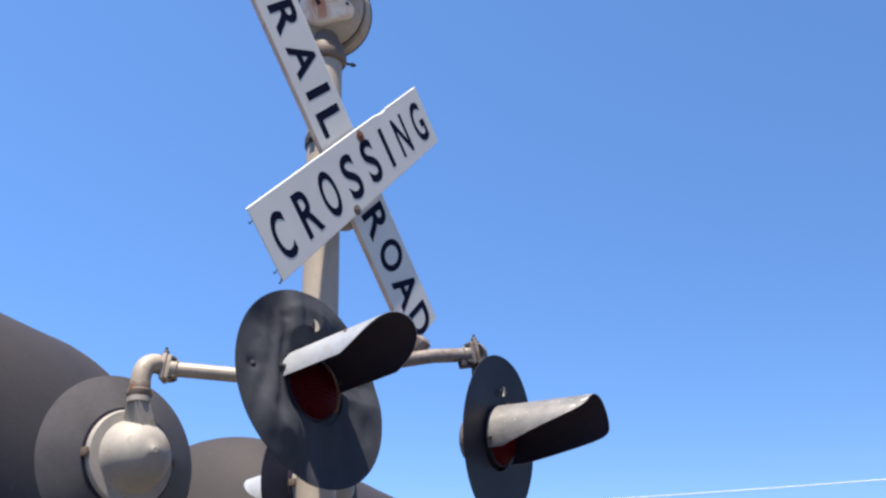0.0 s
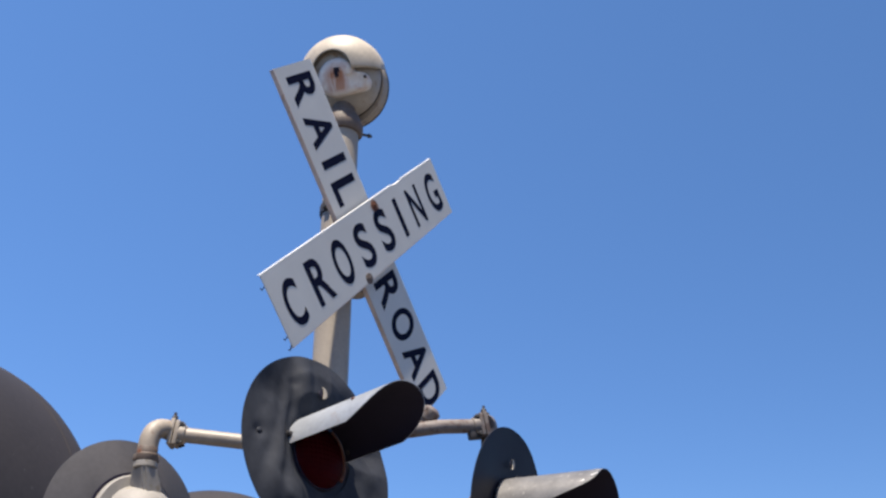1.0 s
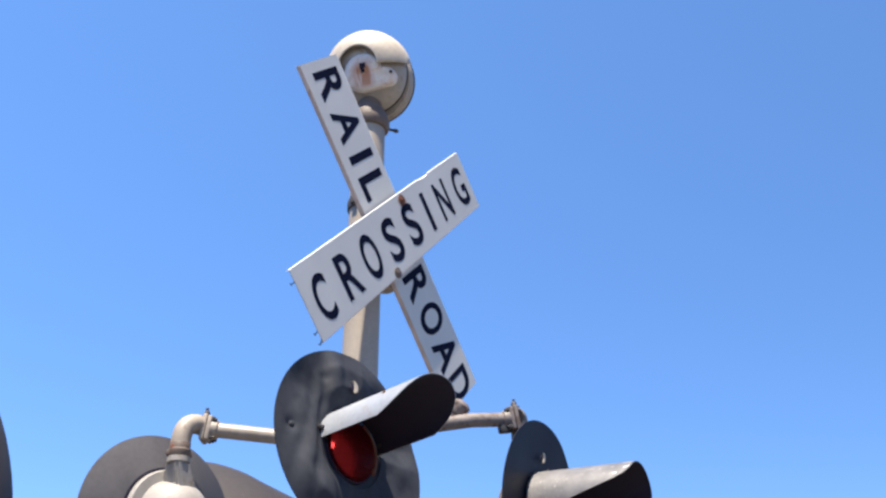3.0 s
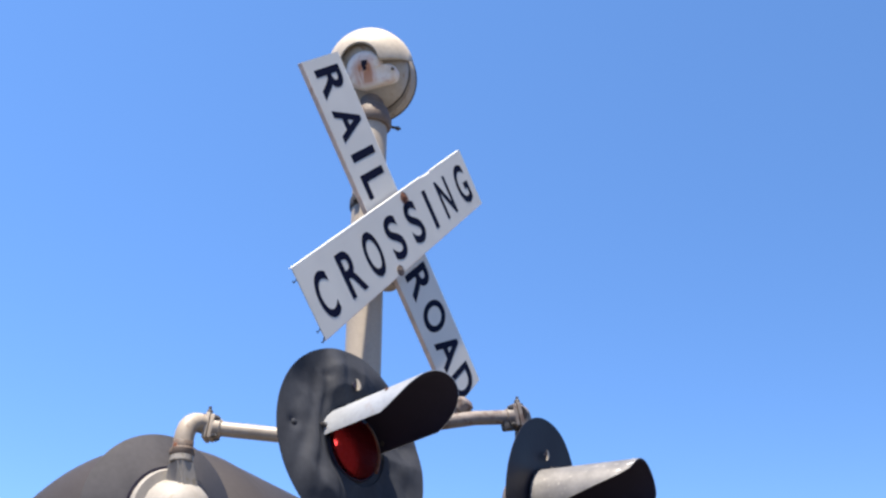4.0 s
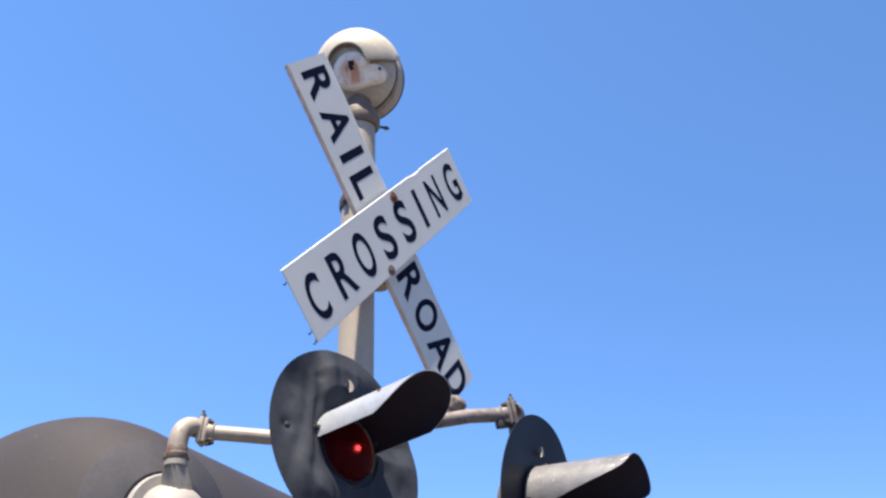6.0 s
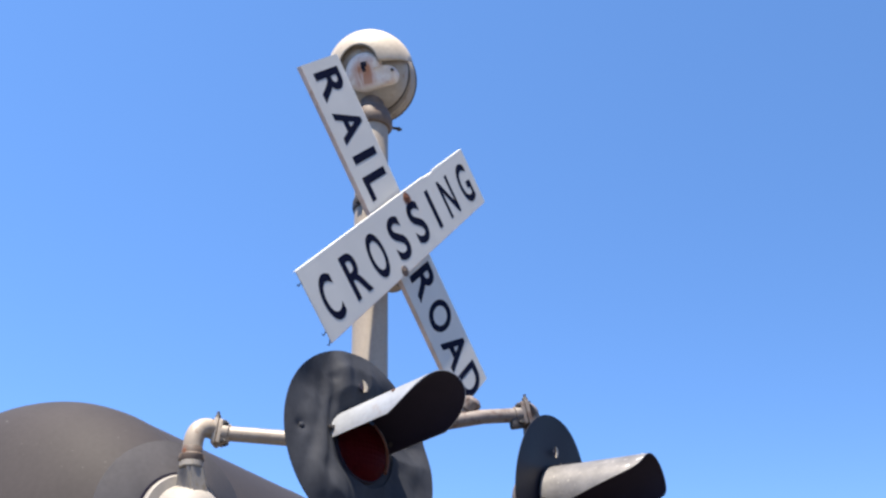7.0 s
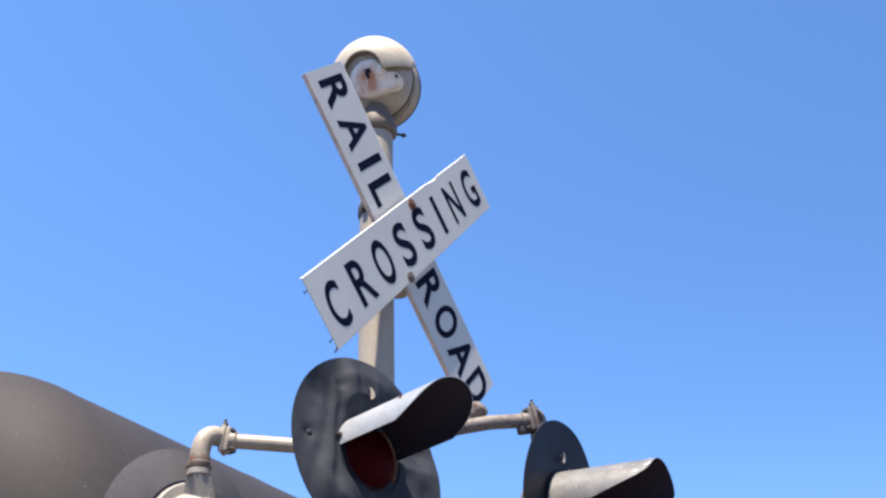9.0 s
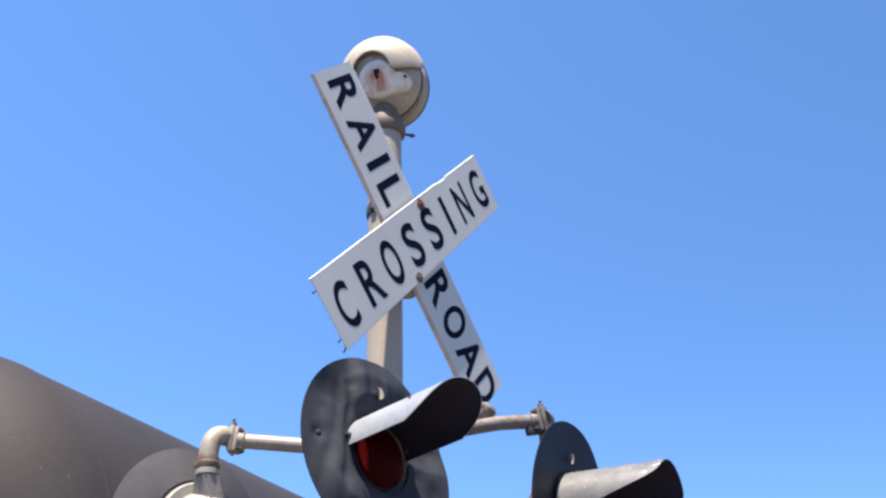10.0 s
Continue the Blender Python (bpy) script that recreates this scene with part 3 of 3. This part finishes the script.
for i in range(N):
    for k in range(K + 1):
        try:
            b.faces.new((SH[i][k], SH[i + 1][k], SH[i + 1][k + 1], SH[i][k + 1]))
        except ValueError:
            pass
put(b, Matrix.Translation(BELL_AT) @ Matrix.Scale(BELL_S, 4))
hood = part("hood", b, M_hood, bell, "cream rain hood with an arched cut")
sol = hood.modifiers.new("thick", "SOLIDIFY")
sol.thickness, sol.offset = 0.004, 1.0


# ---------------------------------------------------------------- signal lamps
def lamp_disc(crease, dish, rim=0.0):
    """The round background sheet, facing -y, with a hole for the lamp and a rolled rim."""
    b = bmesh.new()
    rs = [0.100 + 0.005 * k for k in range(30)] + [0.249, 0.252, 0.254]
    segs = 192
    rings = []
    for r in rs:
        ring = []
        for k in range(segs):
            a = 2 * math.pi * k / segs
            x, z = r * math.cos(a), r * math.sin(a)
            y = 0.0
            fade = min(1, max(0, (0.254 - r) / 0.05))
            if crease:
                y += fade * 0.010 * noise.noise(Vector((x * 9, z * 7, 3.1))) + fade * 0.004 * noise.noise(Vector((x * 22, z * 22, 1.7)))
                d1 = max(0.0, x + 0.075 - 0.25 * z)
                zz = max(0.0, z + 0.01)
                y += (0.14 * d1 * min(1, zz / 0.06) - 0.16 * zz * min(1, d1 / 0.06)) * min(1.0, 0.15 + (0.254 - r) / 0.07)
                c = x + 0.115 - 0.04 * math.sin(z * 9)
                clear = min(1, max(0, (r - 0.100) / 0.05))
                y -= 0.024 * math.exp(-((c - 0.005) / 0.075) ** 2) * clear * min(1, max(0, (0.262 - r) / 0.06))
                y += 0.013 * math.exp(-((c + 0.012) / 0.012) ** 2) * clear * fade * (0.35 + 0.65 * min(1, max(0, (z + 0.05) / 0.1)))
                for dx, dz, dr, dd in ((-0.085, 0.165, 0.013, 0.006), (-0.205, 0.015, 0.016, 0.008), (-0.150, -0.085, 0.022, 0.005), (-0.060, -0.190, 0.030, 0.004), (0.170, -0.080, 0.028, 0.003)):
                    y += dd * math.exp(-((x - dx) ** 2 + (z - dz) ** 2) / dr ** 2)
                y += 0.007 * math.exp(-((c + 0.055 - 0.1 * z) / 0.018) ** 2) * clear * fade
                y += 0.10 * z * min(1.0, max(0.0, (-0.05 - x) / 0.06)) * min(1.0, (r - 0.100) / 0.03) * min(1.0, 0.2 + (0.254 - r) / 0.07)
                y += 0.004 * max(0, (r - 0.17) / 0.084) * math.sin(a * 2 + 0.7)
            else:
                y += 0.003 * noise.noise(Vector((x * 6, z * 6, 9.0)))
                y += dish - (dish + rim) * ((r - 0.100) / 0.154) ** 1.2
            ring.append(b.verts.new((x, y, z)))
        rings.append(ring)
    for p, q in zip(rings, rings[1:]):
        for k in range(segs):
            j = (k + 1) % segs
            b.faces.new((p[k], p[j], q[j], q[k]))
    ext = bmesh.ops.extrude_face_region(b, geom=b.faces[:])
    for v in ext["geom"]:
        if isinstance(v, bmesh.types.BMVert):
            v.co.y += 0.002
    return b


def visor_bm(length, r, drop_deg, least, sharp, far=None):
    """A hood over the lens: a part cylinder cut away towards its lower front; outside faces 0, inside faces 1."""
    b = bmesh.new()
    n, k = 40, 16
    outer, inner = [], []
    for i in range(n + 1):
        ph = radians(-drop_deg + 2 * drop_deg * i / n)
        f = abs(ph) / radians(drop_deg)
        ln = length * (least + (1 - least) * (1 - f ** sharp) ** 0.9)
        if far:
            # slanting straight cut, rounded where it meets the front edge
            t_ = min(1.0, max(0.0, ph / radians(60) + 0.5))
            full = math.cos(radians(far[0] + (far[1] - far[0]) * t_ * t_ * (3 - 2 * t_)))
            u = (math.cos(ph) - math.cos(radians(drop_deg))) / (full - math.cos(radians(drop_deg)))
            ln = length * (least + (1 - least) * u / (1 + u ** 9) ** (1 / 9))
        for rr, rows_ in ((r, outer), (r - 0.0022, inner)):
            rows_.append([b.verts.new((rr * math.sin(ph), -ln * j / k, rr * math.cos(ph))) for j in range(k + 1)])
    for rows_, mi in ((outer, 0), (inner, 1)):
        for i in range(n):
            for j in range(k):
                b.faces.new((rows_[i][j], rows_[i + 1][j], rows_[i + 1][j + 1], rows_[i][j + 1])).material_index = mi
    for i in range(n):
        b.faces.new((outer[i][k], outer[i + 1][k], inner[i + 1][k], inner[i][k]))
    for i in (0, n):
        for j in range(k):
            b.faces.new((outer[i][j], outer[i][j + 1], inner[i][j + 1], inner[i][j]))
    return b


def signal_lamp(m, label, disc_mat, visor_mat, crease, dish, length, drop_deg, least, sharp, droop, roll, neck_to, house_mat=None, rad=0.112, low=-0.004, lens_s=1.0, house_s=1.0, house_d=1.0, rim=0.0, sight=(-0.006, 0.0, 0.138), flat=1.0, sink=0.0, far=None, aside=0.0, disc_s=1.0):
    """A flashing lamp that faces -y in its own space; the origin is the middle of its background disc."""
    lamp = thing("signal_lamp", m, label, "signal lamp", "lamps of the crossing signal")
    part("background_disc", put(lamp_disc(crease, dish, rim), Matrix.Diagonal((disc_s, 1, disc_s, 1))), disc_mat, lamp)
    toward_back = pose(0, 0, 0, -90, 0, 0)
    house_mat = house_mat or M_cast
    small = Matrix.Translation((aside, 0, -sink)) @ toward_back @ Matrix.Diagonal((lens_s, lens_s, 1, 1))
    back = Matrix.Translation((0, 0.024 if crease else 0, 0)) @ toward_back @ Matrix.Diagonal((house_s, house_s, house_d, 1))
    house = [(0.105, 0.024), (0.138, 0.025), (0.141, 0.030), (0.141, 0.046), (0.136, 0.052), (0.108, 0.054), (0.104, 0.062), (0.098, 0.088), (0.087, 0.116), (0.067, 0.139), (0.038, 0.155), (0.012, 0.160), (0.008, 0.164), (0, 0.164)]
    body = part("housing", lathe(house, 56, back), house_mat, lamp, "cast aluminium bowl-shaped housing")
    part("gasket", lathe([(0.105, 0.012), (0.149, 0.013), (0.150, 0.036), (0.139, 0.0365)], 56, back), M_black, body)
    for s in (-1, 1):
        part("latch", box(0.014, 0.026, 0.026, Matrix.Translation((s * 0.145, 0.042, 0.0)), 0.005), M_browncast, body)
    # neck: a tapered block from the collar to the top of the housing
    top = m.inverted() @ Vector(neck_to)
    neck = bmesh.new()
    lo = [neck.verts.new(v) for v in ((-0.031, 0.03, 0.09), (0.031, 0.03, 0.09), (0.031, 0.126, 0.066), (-0.031, 0.126, 0.066))]
    up = [neck.verts.new((top.x + x, top.y + y, top.z - 0.010)) for x, y in ((-0.028, -0.030), (0.028, -0.030), (0.028, 0.030), (-0.028, 0.030))]
    neck.faces.new(lo[::-1])
    neck.faces.new(up)
    for k in range(4):
        neck.faces.new((lo[k], lo[(k + 1) % 4], up[(k + 1) % 4], up[k]))
    bmesh.ops.bevel(neck, geom=neck.edges[:], offset=0.008, segments=3, affect="EDGES")
    part("neck", neck, M_cast, lamp)
    part("neck_collar", lathe([(0.030, -0.016), (0.034, -0.012), (0.034, 0.002), (0.029, 0.006), (0.0, 0.006)], 24, Matrix.Translation(top)), M_cast, lamp)
    # lens and its ring
    part("lens_ring", lathe([(0.102, 0.006), (0.102, -0.004), (0.100, -0.006), (0.097, -0.005), (0.097, 0.004)], 48, small), M_black, lamp)
    if lens_s < 0.85:
        part("lens_flange", lathe([(0.080, 0.003), (0.112, 0.003), (0.112, 0.007), (0.080, 0.007)], 48, Matrix.Translation((0, 0.002, 0)) @ toward_back), disc_mat, lamp)
        # brown arc that paints the reflection on the lens rim's right side
        rim_strip = [(aside + 0.086 * math.cos(radians(a)), -0.006, -sink + 0.086 * math.sin(radians(a))) for a in range(-35, 56, 9)]
        part("lens_rim_reflection", tube(rim_strip, 0.0055, 8), M_rust, lamp, "brown strip painted as a reflection on the lens rim")
    lens = lathe([(0.098, -0.002), (0.092, -0.012), (0.075, -0.024), (0.05, -0.031), (0.025, -0.035), (0, -0.036)], 48, small)
    part("lens", lens, M_lens, lamp, "domed red ribbed glass lens")
    part("bowl", lathe([(0.102, 0.0), (0.112, 0.05), (0.104, 0.085), (0.093, 0.113), (0.070, 0.137), (0.03, 0.153), (0, 0.156)], 32, toward_back @ Matrix.Diagonal((0.88 * min(lens_s, house_s), 0.88 * min(lens_s, house_s), 0.9 * house_d, 1))), M_black, lamp)
    rb = lathe([(0, -0.012), (0.050, -0.006), (0.070, 0.0), (0.070, 0.003), (0.050, 0.004), (0, 0.004)], 32, toward_back)
    for fc in rb.faces:
        fc.material_index = 1 if fc.calc_center_median().y > 0.0012 else 0
    refl = part("reflector", rb, (M_lit, M_black), lamp, "turning reflector, lit on one side")
    glim = bmesh.new()
    bmesh.ops.create_uvsphere(glim, u_segments=12, v_segments=8, radius=0.006, matrix=Matrix.Translation((-0.054, -0.056, 0.002)))
    part("bulb", glim, M_bulb, refl)
    refl.location = (0, 0.073, 0)
    # visor with its tabs
    part("visor", put(visor_bm(length, rad, drop_deg, least, sharp, far), pose(aside, 0, low, droop, 0, 0) @ Matrix.Diagonal((1, 1, flat, 1)) @ pose(0, 0, 0, 0, roll, 0)), (visor_mat, M_black), lamp)
    for ang in (-0.86 * drop_deg, 0, 0.86 * drop_deg):
        part("visor_screw", nut(0.007, 0.010, pose(aside, 0, low, 0, ang + roll, 0) @ Matrix.Translation((0, -0.012, rad - 0.001 - (1 - flat) * rad * math.cos(radians(ang))))), M_dark, lamp)
    if crease:
        part("visor_pin", lathe([(0.0055, 0), (0.0045, 0.003), (0, 0.004)], 10, pose(aside, 0, low, droop, 0, 0) @ Matrix.Diagonal((1, 1, flat, 1)) @ pose(0, 0, 0, 0, -48, 0) @ Matrix.Translation((0, -0.185, rad - 0.0005))), M_rust, lamp)
    # cream crescent drawn as sunlight at a sighting hole, and the rivets of the sheet
    cres = bmesh.new()
    pa, pb = [], []
    for k in range(13):
        a = radians(-100 + 200 * k / 12)
        w = 0.0075 * math.cos(a * 0.85)
        pa.append(cres.verts.new((0.010 * math.cos(a) + w * 1.3, -0.004, 0.022 * math.sin(a))))
        pb.append(cres.verts.new((0.010 * math.cos(a) - w * 0.6, -0.004, 0.022 * math.sin(a))))
    for k in range(12):
        cres.faces.new((pa[k], pa[k + 1], pb[k + 1], pb[k]))
    ext = bmesh.ops.extrude_face_region(cres, geom=cres.faces[:])
    for v in ext["geom"]:
        if isinstance(v, bmesh.types.BMVert):
            v.co.y += 0.003
    part("sun_crescent", put(cres, Matrix.Translation((sight[0], sight[1] - 0.004, sight[2])) @ Matrix.Diagonal((0.8, 1, 0.72, 1))), M_hood, lamp, "pale crescent of sunlight painted at a sighting hole")
    part("sight_hole", lathe([(0.010, 0), (0.009, 0.002), (0, 0.002)], 16, Matrix.Translation((sight[0], sight[1] - 0.003, sight[2] - 0.002)) @ pose(0, 0, 0, 90)), M_black, lamp)
    for x, z in ((-0.085, 0.165), (-0.205, 0.015)) if crease else ():
        part("rivet", lathe([(0.008, 0), (0.007, 0.003), (0.004, 0.005), (0, 0.0055)], 16, pose(x + 0.006, 0.004, z + 0.002, 90, 0, 0)), disc_mat, lamp)
    return lamp, refl


lamp_a, refl_a = signal_lamp(pose(-0.473, -0.362, 2.249, -9.5, 0, -4.5), "flashing red lamp on a dented black disc with worn silver visor", M_disc, M_visor, True, 0.0, 0.294, 91, 0.62, 2.6, 3.0, 0, (-0.475, -0.240, 2.365), rad=0.104, low=0.002, lens_s=0.83, sight=(-0.012, -0.024, 0.150), flat=0.85, sink=0.006, aside=-0.012)
lamp_b, refl_b = signal_lamp(pose(0.334, -0.445, 2.246, 5, 0, 3.0), "flashing red lamp on a black disc with scratched grey visor", M_darkdisc, M_visor_b, False, 0.008, 0.316, 122, 0.14, 3.2, -3.5, 9, (0.358, -0.368, 2.375), M_rustpipe, rad=0.102, lens_s=0.86, house_s=1.0, house_d=0.80, sight=(-0.010, 0.0, 0.142), far=(66, 84))
# small white flecks set on the outside of the visor
for ph, al, w in ((-4, 0.55, 0.012), (-22, 0.93, 0.010), (-52, 0.955, 0.020), (-66, 0.86, 0.010)):
    fleck = box(0.004, w, 0.0012, pose(0, 0, -0.004, -3.5, 0, 0) @ pose(0, 0, 0, 0, ph + 9, 0) @ Matrix.Translation((0, -0.316 * al, 0.1022)) @ pose(0, 0, 0, 0, 0, 25), 0.0004)
    part("white_fleck", fleck, M_topedge, lamp_b, "small white fleck on the visor")
lamp_c, refl_c = signal_lamp(pose(-0.348, 0.449, 2.188, 3, 0, 180 - 8.1), "signal lamp seen from behind, grey housing on weathered black disc", M_backdisc, M_visor, False, 0.045, 0.268, 91, 0.53, 2.6, 1.0, 0, (-0.385, 0.360, 2.352), rim=0.018, disc_s=1.018)
lamp_d, refl_d = signal_lamp(pose(0.390, 0.338, 2.183, 2, 0, 178), "signal lamp facing away, dark disc behind the mast", M_darkdisc, M_visor, False, 0.03, 0.256, 91, 0.53, 2.6, 4.5, 0, (0.395, 0.235, 2.340), low=-0.014)

# ---------------------------------------------------------------- overhead wire
wa, wb = Vector((23.0, 18.0, 6.0)), Vector((28.5, -12.0, 5.75))
pts = []
for k in range(25):
    t = k / 24
    p = wa.lerp(wb, t)
    p.z -= 0.25 * 4 * t * (1 - t)
    pts.append(p)
wire = part("overhead_wire", tube(pts, 0.013, 8), M_cable)
tagged(wire, "thin bright overhead wire against the sky", "wire")
for p in (wa, wb):
    pole = part("utility_pole", join(tube([(p.x, p.y, GROUND_Z - 0.1), (p.x, p.y, 3.0), (p.x, p.y, p.z + 0.3)], [0.16, 0.14, 0.12], 16), tube([(p.x, p.y, p.z - 0.05), (p.x, p.y, p.z + 0.01)], 0.14, 12)), M_wood)
    tagged(pole, "weathered brown wooden utility pole carrying a wire", "utility pole", "poles of the wire")


# ---------------------------------------------------------------- what moves
FLASH, FIRST = 1.137, 0.55


def motions():
    for car, shift in ((car_rear, 0.0), (car_front, -GAP - BARREL - 2 * HEAD)):
        rows_ = []
        for k in range(21):
            t = k * 0.5
            s = 5.51 - 0.558 * t + 0.0077 * t * t + 0.19 * max(0.0, 1 - t) ** 2 + shift
            rows_.append((t, TRACK @ Matrix.Translation((s, 0, 0))))
        walk(car, rows_)
    for refl, phase in ((refl_a, 0.0), (refl_b, 0.5), (refl_c, 0.5), (refl_d, 0.0)):
        rows_ = []
        for k in range(-2, 11):
            c = FIRST + FLASH * (k + phase)
            for dt, turn in ((-0.38, 180), (-0.30, 120), (-0.23, 60), (-0.16, 0), (0.16, 0), (0.23, -60), (0.30, -120), (0.38, -180)):
                if 0.02 < c + dt < 9.98:
                    rows_.append((round(c + dt, 3), pose(0, 0.073, 0, 0, 0, turn)))
        dark, lit = pose(0, 0.073, 0, 0, 0, 180), pose(0, 0.073, 0, 0, 0, 0)
        rows_ = [(0.0, dark if phase == 0.0 else lit)] + rows_ + [(10.0, rows_[-1][1])]
        walk(refl, rows_)


motions()
